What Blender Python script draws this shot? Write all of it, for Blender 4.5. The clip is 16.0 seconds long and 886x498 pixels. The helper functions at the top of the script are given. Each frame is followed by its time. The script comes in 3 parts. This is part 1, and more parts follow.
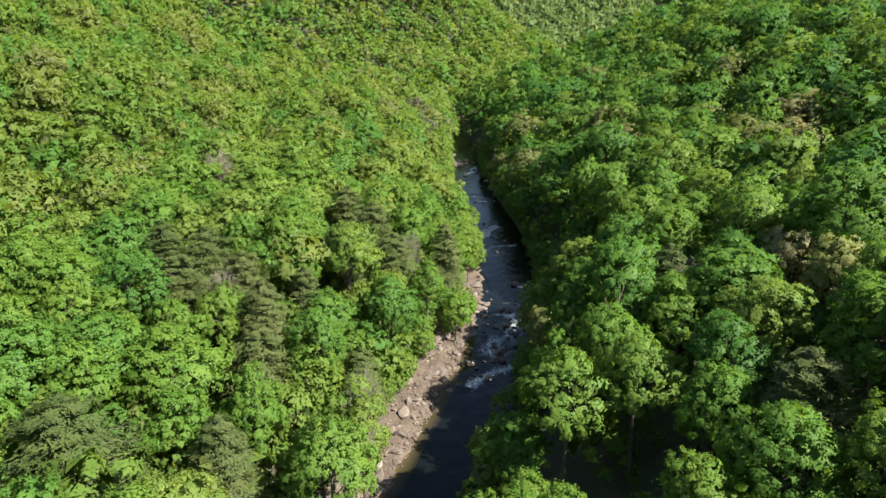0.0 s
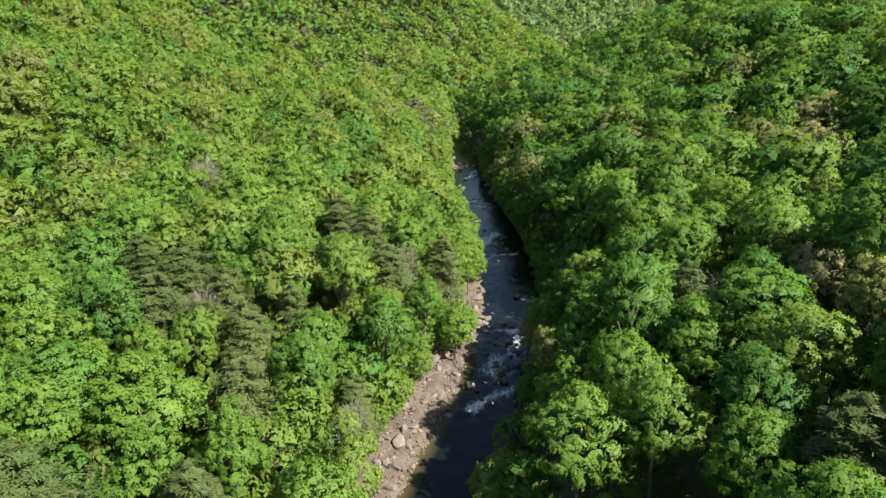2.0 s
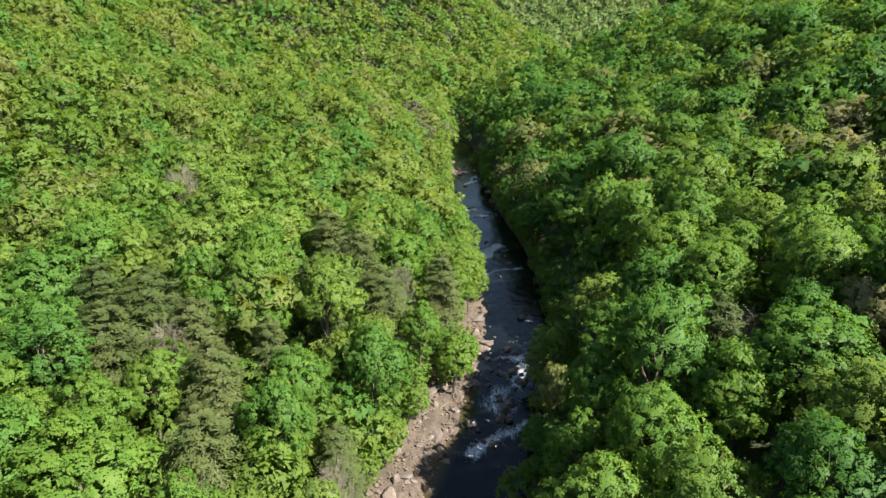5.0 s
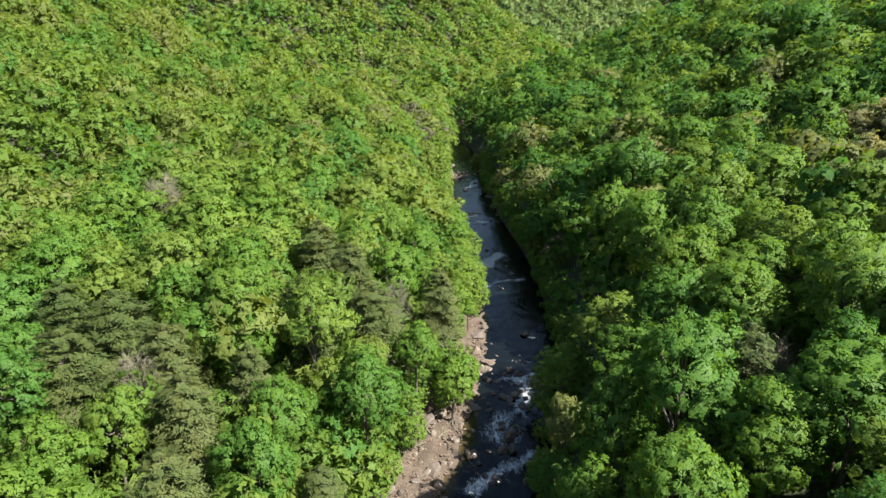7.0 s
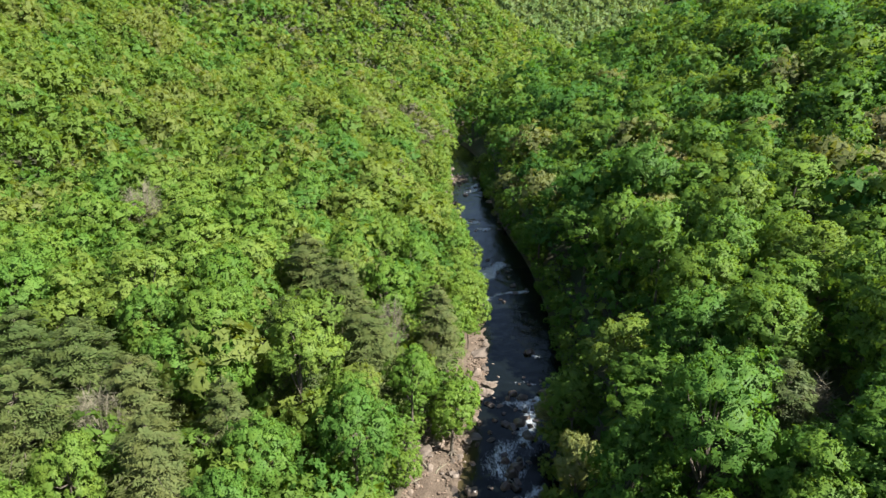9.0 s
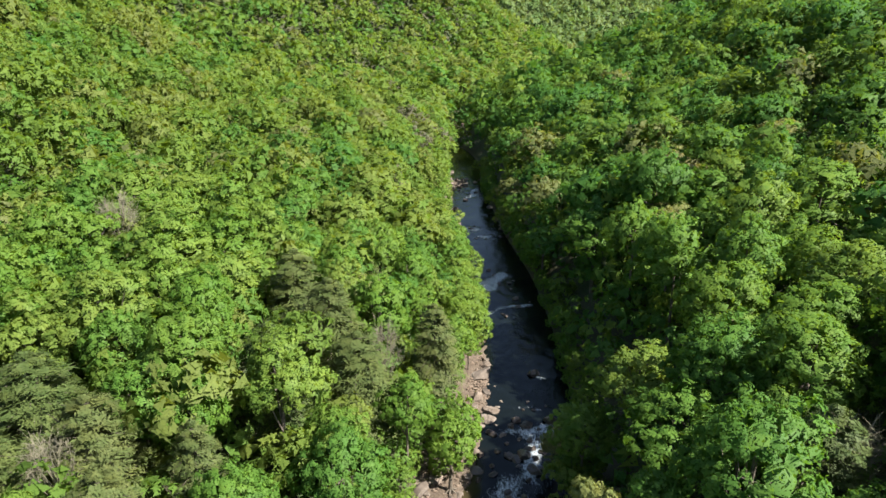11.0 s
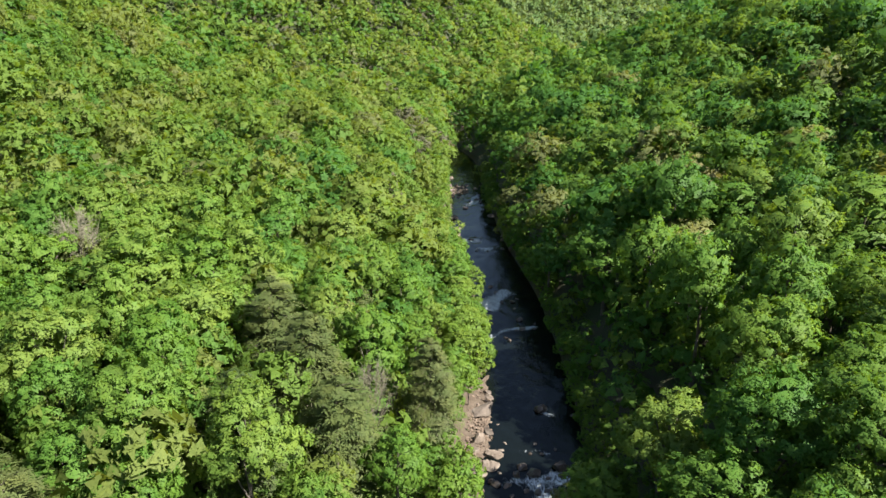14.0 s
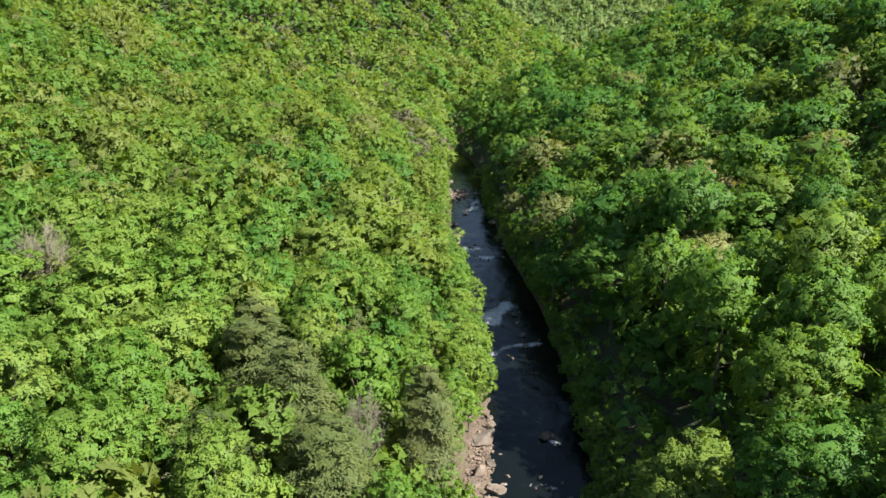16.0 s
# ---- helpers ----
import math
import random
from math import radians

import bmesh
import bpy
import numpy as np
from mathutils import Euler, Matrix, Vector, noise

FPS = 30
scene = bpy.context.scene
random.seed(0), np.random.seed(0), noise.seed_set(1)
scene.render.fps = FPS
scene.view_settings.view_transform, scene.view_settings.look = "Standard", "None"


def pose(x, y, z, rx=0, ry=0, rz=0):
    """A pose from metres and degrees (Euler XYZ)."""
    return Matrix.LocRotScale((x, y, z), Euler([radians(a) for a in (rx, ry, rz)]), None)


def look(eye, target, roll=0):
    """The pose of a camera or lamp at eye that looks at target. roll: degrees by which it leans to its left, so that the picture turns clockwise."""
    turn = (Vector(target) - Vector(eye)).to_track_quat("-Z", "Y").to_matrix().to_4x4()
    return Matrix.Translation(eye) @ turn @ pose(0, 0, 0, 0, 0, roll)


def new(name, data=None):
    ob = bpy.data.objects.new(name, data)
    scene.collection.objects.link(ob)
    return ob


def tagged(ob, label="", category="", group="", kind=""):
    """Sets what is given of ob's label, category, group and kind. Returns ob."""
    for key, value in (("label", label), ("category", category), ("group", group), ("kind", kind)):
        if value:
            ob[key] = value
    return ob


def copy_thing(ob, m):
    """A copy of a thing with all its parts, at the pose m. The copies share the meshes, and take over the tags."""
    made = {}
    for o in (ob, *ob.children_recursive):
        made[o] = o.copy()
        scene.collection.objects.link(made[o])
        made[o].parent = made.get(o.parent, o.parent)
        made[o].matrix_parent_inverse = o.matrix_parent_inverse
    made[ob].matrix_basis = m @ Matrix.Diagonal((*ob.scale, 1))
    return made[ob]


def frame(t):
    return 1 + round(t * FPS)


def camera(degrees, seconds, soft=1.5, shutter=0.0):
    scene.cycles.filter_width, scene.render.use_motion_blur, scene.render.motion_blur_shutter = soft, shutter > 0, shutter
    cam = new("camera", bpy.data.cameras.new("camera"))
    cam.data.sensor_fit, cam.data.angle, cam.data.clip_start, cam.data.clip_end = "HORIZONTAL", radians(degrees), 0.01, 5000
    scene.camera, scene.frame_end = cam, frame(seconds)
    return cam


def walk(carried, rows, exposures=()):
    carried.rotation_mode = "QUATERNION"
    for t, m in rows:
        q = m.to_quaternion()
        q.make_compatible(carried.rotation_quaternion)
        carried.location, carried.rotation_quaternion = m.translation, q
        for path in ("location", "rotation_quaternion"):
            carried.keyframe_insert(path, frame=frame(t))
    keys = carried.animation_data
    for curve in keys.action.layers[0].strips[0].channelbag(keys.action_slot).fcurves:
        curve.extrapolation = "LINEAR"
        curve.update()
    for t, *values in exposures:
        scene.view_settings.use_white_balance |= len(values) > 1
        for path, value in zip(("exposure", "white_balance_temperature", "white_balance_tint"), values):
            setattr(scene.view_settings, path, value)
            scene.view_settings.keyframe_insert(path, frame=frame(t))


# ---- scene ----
# A drone flies level up a wooded gorge, looking ahead and down at the stream.
cam = camera(70.0, 16.0, soft=1.5)
HEADING = (0.03535, 0.99937, 0.0)
PATH = []
for sec, along in ((0, 0), (4, 15.04), (8, 30.34), (12, 45.61), (16, 60)):
    PATH.append((sec, pose(HEADING[0] * along, HEADING[1] * along, 54.0, 90 - 17.845, 0, 0)))
walk(cam, PATH, exposures=((0.0, 1.69), (16.0, 1.69)))

# ---- light ----
SUN_ELEVATION, SUN_AZIMUTH = 47.0, 112.0      # azimuth: degrees clockwise from +y
world = bpy.data.worlds.new("sky")
scene.world = world
world.use_nodes = True
wn = world.node_tree.nodes
sky = wn.new("ShaderNodeTexSky")
sky.sky_type = "NISHITA"
sky.sun_disc = False
sky.sun_elevation, sky.sun_rotation = radians(SUN_ELEVATION), radians(SUN_AZIMUTH)
world.node_tree.links.new(sky.outputs[0], wn["Background"].inputs[0])
wn["Background"].inputs[1].default_value = 0.057
sun = new("sun", bpy.data.lights.new("sun", "SUN"))
sun.data.energy, sun.data.angle, sun.data.color = 4.5, radians(0.53), (1.0, 0.95, 0.86)
se, sa = radians(SUN_ELEVATION), radians(SUN_AZIMUTH)
SUN_WAY = Vector((math.cos(se) * math.sin(sa), math.cos(se) * math.cos(sa), math.sin(se)))
sun.matrix_world = look(SUN_WAY * 300, (0, 0, 0))


# ---- materials ----
def material(name, rough=0.8):
    m = bpy.data.materials.new(name)
    m.use_nodes = True
    nt = m.node_tree
    bsdf = nt.nodes["Principled BSDF"]
    bsdf.inputs["Roughness"].default_value = rough
    return m, nt, bsdf


def node(nt, kind, **values):
    n = nt.nodes.new(kind)
    for k, v in values.items():
        if k in n.inputs:
            n.inputs[k].default_value = v
    return n


def ramp(nt, source, *stops):
    n = nt.nodes.new("ShaderNodeValToRGB")
    els = n.color_ramp.elements
    while len(els) < len(stops):
        els.new(0.5)
    for el, (p, c) in zip(els, stops):
        el.position, el.color = p, (*c, 1)
    nt.links.new(source, n.inputs[0])
    return n.outputs[0]


def blend(nt, a, b, fac, how="MIX"):
    n = nt.nodes.new("ShaderNodeMix")
    n.data_type, n.blend_type = "RGBA", how
    for sock, v in ((n.inputs[6], a), (n.inputs[7], b), (n.inputs[0], fac)):
        if hasattr(v, "is_output"):
            nt.links.new(v, sock)
        else:
            sock.default_value = v if not isinstance(v, tuple) else (*v, 1)
    return n.outputs[2]


def noise_of(nt, scale, detail=3, rough=0.55, where="Object"):
    tc = nt.nodes.new("ShaderNodeTexCoord")
    n = node(nt, "ShaderNodeTexNoise", Scale=scale, Detail=detail, Roughness=rough)
    nt.links.new(tc.outputs[where], n.inputs[0])
    return n.outputs[0]


def bump(nt, bsdf, source, strength, distance=0.1):
    n = node(nt, "ShaderNodeBump", Strength=strength, Distance=distance)
    nt.links.new(source, n.inputs["Height"])
    nt.links.new(n.outputs[0], bsdf.inputs["Normal"])


def leaf_material(name, stops, joined, through_light=0.44):
    """Foliage: one tint a tree, a second variation leaf by leaf."""
    m, nt, bsdf = material(name, 0.55)
    if joined:
        tint = nt.nodes.new("ShaderNodeAttribute")
        tint.attribute_name = "tint"
        source = tint.outputs["Fac"]
    else:
        source = nt.nodes.new("ShaderNodeObjectInfo").outputs["Random"]
    base = ramp(nt, source, *stops)
    isl = nt.nodes.new("ShaderNodeNewGeometry").outputs["Random Per Island"]
    shade = ramp(nt, isl, (0.0, (0.88, 0.91, 0.88)), (0.5, (1, 1, 1)), (1.0, (1.09, 1.07, 1.02)))
    colour = blend(nt, base, shade, 1.0, "MULTIPLY")
    if joined:
        grain = noise_of(nt, 2.2, 4, 0.7)
        colour = blend(nt, colour, ramp(nt, grain, (0.34, (0.88, 0.90, 0.87)), (0.5, (1, 1, 1)), (0.68, (1.07, 1.05, 1.03))), 1.0, "MULTIPLY")
        bump(nt, bsdf, grain, 0.5, 0.3)
    else:
        bough = noise_of(nt, 0.55, 2, 0.5)
        colour = blend(nt, colour, ramp(nt, bough, (0.36, (0.84, 0.92, 0.90)), (0.5, (1, 1, 1)), (0.64, (1.12, 1.06, 0.98))), 1.0, "MULTIPLY")
    nt.links.new(colour, bsdf.inputs["Base Color"])
    bsdf.inputs["Specular IOR Level"].default_value = 0.15
    tr = nt.nodes.new("ShaderNodeBsdfTranslucent")
    nt.links.new(blend(nt, colour, (1.25, 1.15, 0.5), 1.0, "MULTIPLY"), tr.inputs[0])
    mix = node(nt, "ShaderNodeMixShader", Fac=through_light)
    nt.links.new(bsdf.outputs[0], mix.inputs[1])
    nt.links.new(tr.outputs[0], mix.inputs[2])
    # A spray is porous: gaps between its leaves.
    least = 0.31 if joined else 0.36
    gaps = ramp(nt, noise_of(nt, 3.4 if joined else 6.0, 1), (least, (1, 1, 1)), (least + 0.06, (0, 0, 0)))
    open_air = nt.nodes.new("ShaderNodeBsdfTransparent")
    porous = nt.nodes.new("ShaderNodeMixShader")
    nt.links.new(gaps, porous.inputs[0])
    nt.links.new(mix.outputs[0], porous.inputs[1])
    nt.links.new(open_air.outputs[0], porous.inputs[2])
    nt.links.new(porous.outputs[0], nt.nodes["Material Output"].inputs[0])
    return m


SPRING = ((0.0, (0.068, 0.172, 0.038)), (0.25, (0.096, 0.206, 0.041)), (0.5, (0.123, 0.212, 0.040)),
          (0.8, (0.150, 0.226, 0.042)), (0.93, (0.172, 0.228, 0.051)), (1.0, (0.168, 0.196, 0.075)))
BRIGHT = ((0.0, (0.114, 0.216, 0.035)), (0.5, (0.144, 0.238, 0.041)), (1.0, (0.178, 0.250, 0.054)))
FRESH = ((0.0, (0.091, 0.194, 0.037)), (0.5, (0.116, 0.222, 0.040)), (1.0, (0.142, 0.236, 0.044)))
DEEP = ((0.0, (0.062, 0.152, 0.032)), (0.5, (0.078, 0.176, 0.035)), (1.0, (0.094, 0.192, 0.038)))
# Ridge leaves: paler and greyer, distance haze mixed into their colour.
HAZED_RIDGE = ((0.0, (0.105, 0.185, 0.066)), (0.5, (0.135, 0.218, 0.076)), (1.0, (0.172, 0.232, 0.098)))
NEEDLE = ((0.0, (0.068, 0.100, 0.030)), (0.5, (0.086, 0.114, 0.036)), (1.0, (0.104, 0.126, 0.043)))
PALE = ((0.0, (0.185, 0.235, 0.070)), (0.5, (0.230, 0.250, 0.095)), (1.0, (0.265, 0.255, 0.130)))
GREY = ((0.0, (0.115, 0.118, 0.072)), (0.5, (0.140, 0.138, 0.090)), (1.0, (0.160, 0.150, 0.108)))
leaves = [leaf_material(n, c, False) for n, c in (("yellow_green_leaves", BRIGHT), ("fresh_green_leaves", FRESH), ("deep_green_leaves", DEEP))]
leaves_far = leaf_material("spring_leaves_woods", SPRING, True, 0.48)
hazed_ridge_leaves = leaf_material("hazed_ridge_leaves", HAZED_RIDGE, True)
needles = leaf_material("needles", NEEDLE, False, 0.2)
pale_leaves = leaf_material("opening_pale_leaves", PALE, False, 0.4)
grey_buds = leaf_material("grey_buds", GREY, False, 0.3)

bark, nt, bsdf = material("bark", 0.9)
g = noise_of(nt, 3.0, 5)
nt.links.new(ramp(nt, g, (0.3, (0.06, 0.048, 0.036)), (0.7, (0.17, 0.145, 0.115))), bsdf.inputs["Base Color"])
bump(nt, bsdf, g, 0.6)

twig, nt, bsdf = material("grey_twigs", 0.9)
g = noise_of(nt, 1.2, 3)
nt.links.new(ramp(nt, g, (0.3, (0.14, 0.128, 0.085)), (0.7, (0.23, 0.212, 0.150))), bsdf.inputs["Base Color"])

soil, nt, bsdf = material("forest_floor", 0.95)
g = blend(nt, noise_of(nt, 0.12, 3), noise_of(nt, 2.5, 5), 0.55)
litter = ramp(nt, g, (0.30, (0.028, 0.028, 0.015)), (0.46, (0.056, 0.052, 0.027)), (0.56, (0.036, 0.062, 0.019)), (0.75, (0.074, 0.067, 0.038)))
grit = ramp(nt, blend(nt, noise_of(nt, 0.5, 4), noise_of(nt, 5.0, 6, 0.7), 0.6), (0.32, (0.045, 0.032, 0.022)), (0.5, (0.095, 0.070, 0.050)), (0.68, (0.17, 0.135, 0.105)))
stony = nt.nodes.new("ShaderNodeAttribute")
stony.attribute_name = "stony"
nt.links.new(blend(nt, litter, grit, stony.outputs["Fac"]), bsdf.inputs["Base Color"])
bump(nt, bsdf, noise_of(nt, 3.0, 6), 0.8, 0.3)


def stone_material(name, dark, mid, light):
    m, nt, bsdf = material(name, 0.85)
    big = noise_of(nt, 0.8, 4)
    fine = noise_of(nt, 9.0, 5, 0.65)
    c = ramp(nt, big, (0.28, dark), (0.5, mid), (0.72, light))
    rnd = nt.nodes.new("ShaderNodeObjectInfo").outputs["Random"]
    c = blend(nt, c, ramp(nt, rnd, (0.0, (0.62, 0.58, 0.55)), (0.5, (1, 0.97, 0.94)), (1.0, (1.28, 1.2, 1.12))), 1.0, "MULTIPLY")
    c = blend(nt, c, ramp(nt, fine, (0.35, (0.7, 0.68, 0.66)), (0.65, (1.15, 1.15, 1.15))), 0.8, "MULTIPLY")
    nt.links.new(c, bsdf.inputs["Base Color"])
    bump(nt, bsdf, fine, 0.5, 0.05)
    return m


sandstone = stone_material("sandstone", (0.080, 0.064, 0.053), (0.155, 0.130, 0.110), (0.270, 0.240, 0.212))
gravel = stone_material("bank_gravel", (0.06, 0.045, 0.034), (0.12, 0.092, 0.072), (0.19, 0.155, 0.125))
wet_stone = stone_material("wet_stone", (0.04, 0.034, 0.03), (0.085, 0.07, 0.06), (0.15, 0.13, 0.115))
wet_stone.node_tree.nodes["Principled BSDF"].inputs["Roughness"].default_value = 0.35

stream, nt, bsdf = material("stream_water", 0.12)
foam = nt.nodes.new("ShaderNodeAttribute")
foam.attribute_name = "foam"
shoal = nt.nodes.new("ShaderNodeAttribute")
shoal.attribute_name = "shoal"
tc = nt.nodes.new("ShaderNodeTexCoord")
mp = nt.nodes.new("ShaderNodeMapping")
mp.inputs["Scale"].default_value = (1.0, 0.38, 1.0)
nt.links.new(tc.outputs["Object"], mp.inputs[0])
streak = node(nt, "ShaderNodeTexNoise", Scale=1.9, Detail=6, Roughness=0.7, Distortion=1.2)
nt.links.new(mp.outputs[0], streak.inputs[0])
sub = nt.nodes.new("ShaderNodeMath")
sub.operation = "ADD"
nt.links.new(streak.outputs[0], sub.inputs[0])
nt.links.new(foam.outputs["Fac"], sub.inputs[1])
spray = node(nt, "ShaderNodeTexNoise", Scale=5.5, Detail=5, Roughness=0.7, Distortion=0.6)
nt.links.new(mp.outputs[0], spray.inputs[0])
white = blend(nt, ramp(nt, sub.outputs[0], (0.74, (0, 0, 0)), (0.98, (1, 1, 1))), ramp(nt, spray.outputs[0], (0.38, (0.06, 0.06, 0.06)), (0.58, (1, 1, 1))), 1.0, "MULTIPLY")
deep = blend(nt, (0.004, 0.006, 0.006), (0.085, 0.066, 0.030), shoal.outputs["Fac"])
nt.links.new(blend(nt, deep, (0.60, 0.66, 0.70), white), bsdf.inputs["Base Color"])
nt.links.new(ramp(nt, sub.outputs[0], (0.80, (0.10, 0.10, 0.10)), (1.05, (0.7, 0.7, 0.7))), bsdf.inputs["Roughness"])
bsdf.inputs["IOR"].default_value = 1.33
bsdf.inputs["Specular IOR Level"].default_value = 0.35
fine = node(nt, "ShaderNodeTexNoise", Scale=2.6, Detail=4, Roughness=0.6)
nt.links.new(mp.outputs[0], fine.inputs[0])
bump(nt, bsdf, fine.outputs[0], 0.35, 0.12)


# ---- the lie of the land ----
CENTRE_Y = np.array([-3000, -300, -50, 0, 30, 67, 92, 110, 130, 150, 180, 215, 260, 300, 330, 360, 400, 500, 600, 800, 3000.0])
CENTRE_X = np.array([-200, -62, -22.5, -15.5, -9.3, -0.2, 8.0, 12.7, 16.5, 17.3, 17, 13.0, 11.0, 12.0, 9.0, 2, 8, 75, 165, 300, 500.0])
LEFT_V = np.array([0, 6, 8, 10, 14, 20, 30, 45, 60, 85, 100, 130, 180, 260, 400, 900, 3000.0])
LEFT_H = np.array([-1.1, -0.9, -0.05, 0.5, 1.6, 3.6, 6.8, 9.5, 11.8, 15.5, 21, 36, 62, 98, 140, 200, 260.0])
RIGHT_V = np.array([0, 3.6, 5.4, 6.4, 8.8, 17, 27.5, 49, 80, 100, 150, 250, 400, 900, 3000.0])
RIGHT_H = np.array([-1.1, -0.9, -0.35, 1.2, 2.8, 7, 11.5, 18, 31, 42, 56, 84, 120, 180, 240.0])
_ys = np.arange(-3000, 3001, 1.0)
_xs = np.interp(_ys, CENTRE_Y, CENTRE_X)
_kern = np.hanning(33)
_xs = np.convolve(np.pad(_xs, 16, mode="edge"), _kern / _kern.sum(), mode="valid")


def centre(y):
    return np.interp(y, _ys, _xs)


def stream_level(y):
    return 0.03 * (np.clip(y, -150, 800) - 100)


def swell(x, y):
    """Gentle unevenness of the slopes."""
    return (np.sin(x * 0.051 + 1.3 + y * 0.013) * np.cos(y * 0.043 - x * 0.02) + 0.6 * np.sin(x * 0.11 - y * 0.083 + 0.7)
            + 0.35 * np.sin(x * 0.23 + y * 0.19))


def ground(x, y):
    x, y = np.asarray(x, float), np.asarray(y, float)
    u = x - centre(y)
    left, right = np.interp(-u, LEFT_V, LEFT_H), np.interp(u, RIGHT_V, RIGHT_H)
    steeper = 1 + np.clip((y - 350) / 430, 0, 0.9)
    spur = np.clip((y - 575) / 190, 0, 1)
    steeper = steeper * (1 - spur * spur * (3 - 2 * spur))
    h = np.where(u < 0, np.where(left > 0, left * steeper, left), right)
    bar = np.clip((y - 45) / 12, 0, 1) * np.clip((121 - y) / 8, 0, 1) * (u < 0)
    h = np.where((-u > 8) & (-u < 20), h * (1 - 0.35 * bar), h)
    far = np.clip((y - 780) / 520, 0, 1)
    h = h * (1 - 0.6 * np.clip((y - 700) / 100, 0, 1)) + far * far * (3 - 2 * far) * 190
    h = h + 1.25 * np.exp(-((x - 8.3) / 5.2) ** 2 - ((y - 273) / 10) ** 2)      # a stony shoal far up the stream
    away = np.clip((np.abs(u) - 14) / 30, 0, 1)
    return stream_level(y) + h + away * 1.6 * swell(x, y)


# ---- meshes from arrays ----
def mesh_of(name, verts, faces, mat, smooth=False, normals=None, **fields):
    """verts (n, 3); faces: a list of index arrays (m, k); fields: one value a vertex."""
    me = bpy.data.meshes.new(name)
    me.vertices.add(len(verts))
    me.vertices.foreach_set("co", np.ascontiguousarray(verts, dtype=np.float32).ravel())
    loops = np.concatenate([f.ravel() for f in faces]).astype(np.int32)
    sizes = np.concatenate([np.full(len(f), f.shape[1]) for f in faces])
    me.loops.add(len(loops))
    me.loops.foreach_set("vertex_index", loops)
    me.polygons.add(len(sizes))
    me.polygons.foreach_set("loop_start", np.concatenate([[0], np.cumsum(sizes)[:-1]]).astype(np.int32))
    me.polygons.foreach_set("use_smooth", np.full(len(sizes), smooth))
    for key, values in fields.items():
        at = me.attributes.new(key, "FLOAT", "POINT")
        at.data.foreach_set("value", np.ascontiguousarray(values, dtype=np.float32))
    me.materials.append(mat)
    me.update(calc_edges=True)
    me.validate()
    if normals is not None:
        me.polygons.foreach_set("use_smooth", np.full(len(me.polygons), True))
        at = me.attributes.new("custom_normal", "FLOAT_VECTOR", "POINT")
        at.data.foreach_set("vector", np.ascontiguousarray(normals, dtype=np.float32).ravel())
        me.update()
    return me


def join(pieces):
    """Joins (verts, faces) pairs into one."""
    vs, fs, n = [], [], 0
    for v, faces in pieces:
        vs.append(v)
        fs += [f + n for f in faces]
        n += len(v)
    return np.concatenate(vs), fs


def grid(us, ys):
    nu, ny = len(us), len(ys)
    a = (np.arange(ny - 1)[:, None] * nu + np.arange(nu - 1)[None]).ravel()
    uu, yy = np.meshgrid(us, ys)
    return uu.ravel(), yy.ravel(), np.stack([a, a + 1, a + nu + 1, a + nu], 1)


def ball(level):
    bm = bmesh.new()
    bmesh.ops.create_icosphere(bm, subdivisions=level, radius=1)
    bm.verts.ensure_lookup_table()
    v = np.array([p.co[:] for p in bm.verts])
    f = np.array([[p.index for p in q.verts] for q in bm.faces])
    bm.free()
    return v, f


BALLS = {level: ball(level) for level in (1, 2, 3)}

# ---- ground and stream ----
us = np.concatenate([-np.geomspace(45, 2600, 34)[::-1], np.arange(-42, -16, 2.0), np.arange(-16, 16.1, 0.8), np.arange(18, 43, 2.0), np.geomspace(45, 2600, 34)])
ys = np.concatenate([-np.geomspace(40, 2900, 22)[::-1], np.arange(-36, 40, 4.0), np.arange(40, 300, 1.5), np.arange(300, 460, 4.0), np.geomspace(460, 2900, 50)])
uu, yy, quads = grid(us, ys)
xx = centre(yy) + uu
rng = np.random.default_rng(3)
zz = ground(xx, yy) + rng.normal(0, 0.17, len(xx)) * (np.abs(uu) > 6)
stones = np.clip((np.where(uu < 0, 15.5, 6.2) - np.abs(uu)) / 2.0, 0, 1)
floor = new("ground", mesh_of("ground", np.stack([xx, yy, zz], 1), [quads], soil, True, stony=stones))
tagged(floor, "brown leaf-littered forest floor of a steep valley", "ground", kind="structure")

# White water: x, y, half length, half width, heading in degrees from +x, strength.
RAPIDS = ((14.3, 115.5, 6.0, 1.7, 80, 0.70), (7.6, 96.4, 5.6, 1.7, 43, 0.66), (12.8, 101.5, 2.2, 1.2, 60, 0.55), (9.6, 107.5, 5.0, 2.6, 70, 0.44),
          (15.4, 121.5, 3.6, 1.5, 15, 0.60), (10.5, 121.0, 2.0, 0.8, 0, 0.50), (14.6, 127.0, 2.4, 0.5, 170, 0.44), (18.6, 136.6, 1.6, 0.5, 150, 0.50),
          (12.9, 163.0, 3.8, 0.8, 35, 0.58), (17.5, 165.0, 3.0, 0.8, 10, 0.52), (13.2, 178.0, 6.2, 2.1, 60, 0.72), (9.0, 218.0, 3.6, 2.2, 0, 0.60),
          (12.5, 210.5, 2.4, 1.5, 0, 0.52), (12.0, 259.0, 8.6, 1.3, 71, 0.76))
us = np.arange(-9.6, 9.7, 0.4)
ys = np.concatenate([np.arange(-120, 50, 3.0), np.arange(50, 320, 0.45), np.arange(320, 620, 4.0)])
uu, yy, quads = grid(us, ys)
rough = np.zeros(len(yy))
bend = np.array([noise.noise(Vector((u * 0.22, y * 0.10, 3.0))) for u, y in zip(uu, yy)])
patch = np.array([noise.noise(Vector((u * 0.30, y * 0.16, 9.0))) for u, y in zip(uu, yy)])
wx = centre(yy) + uu
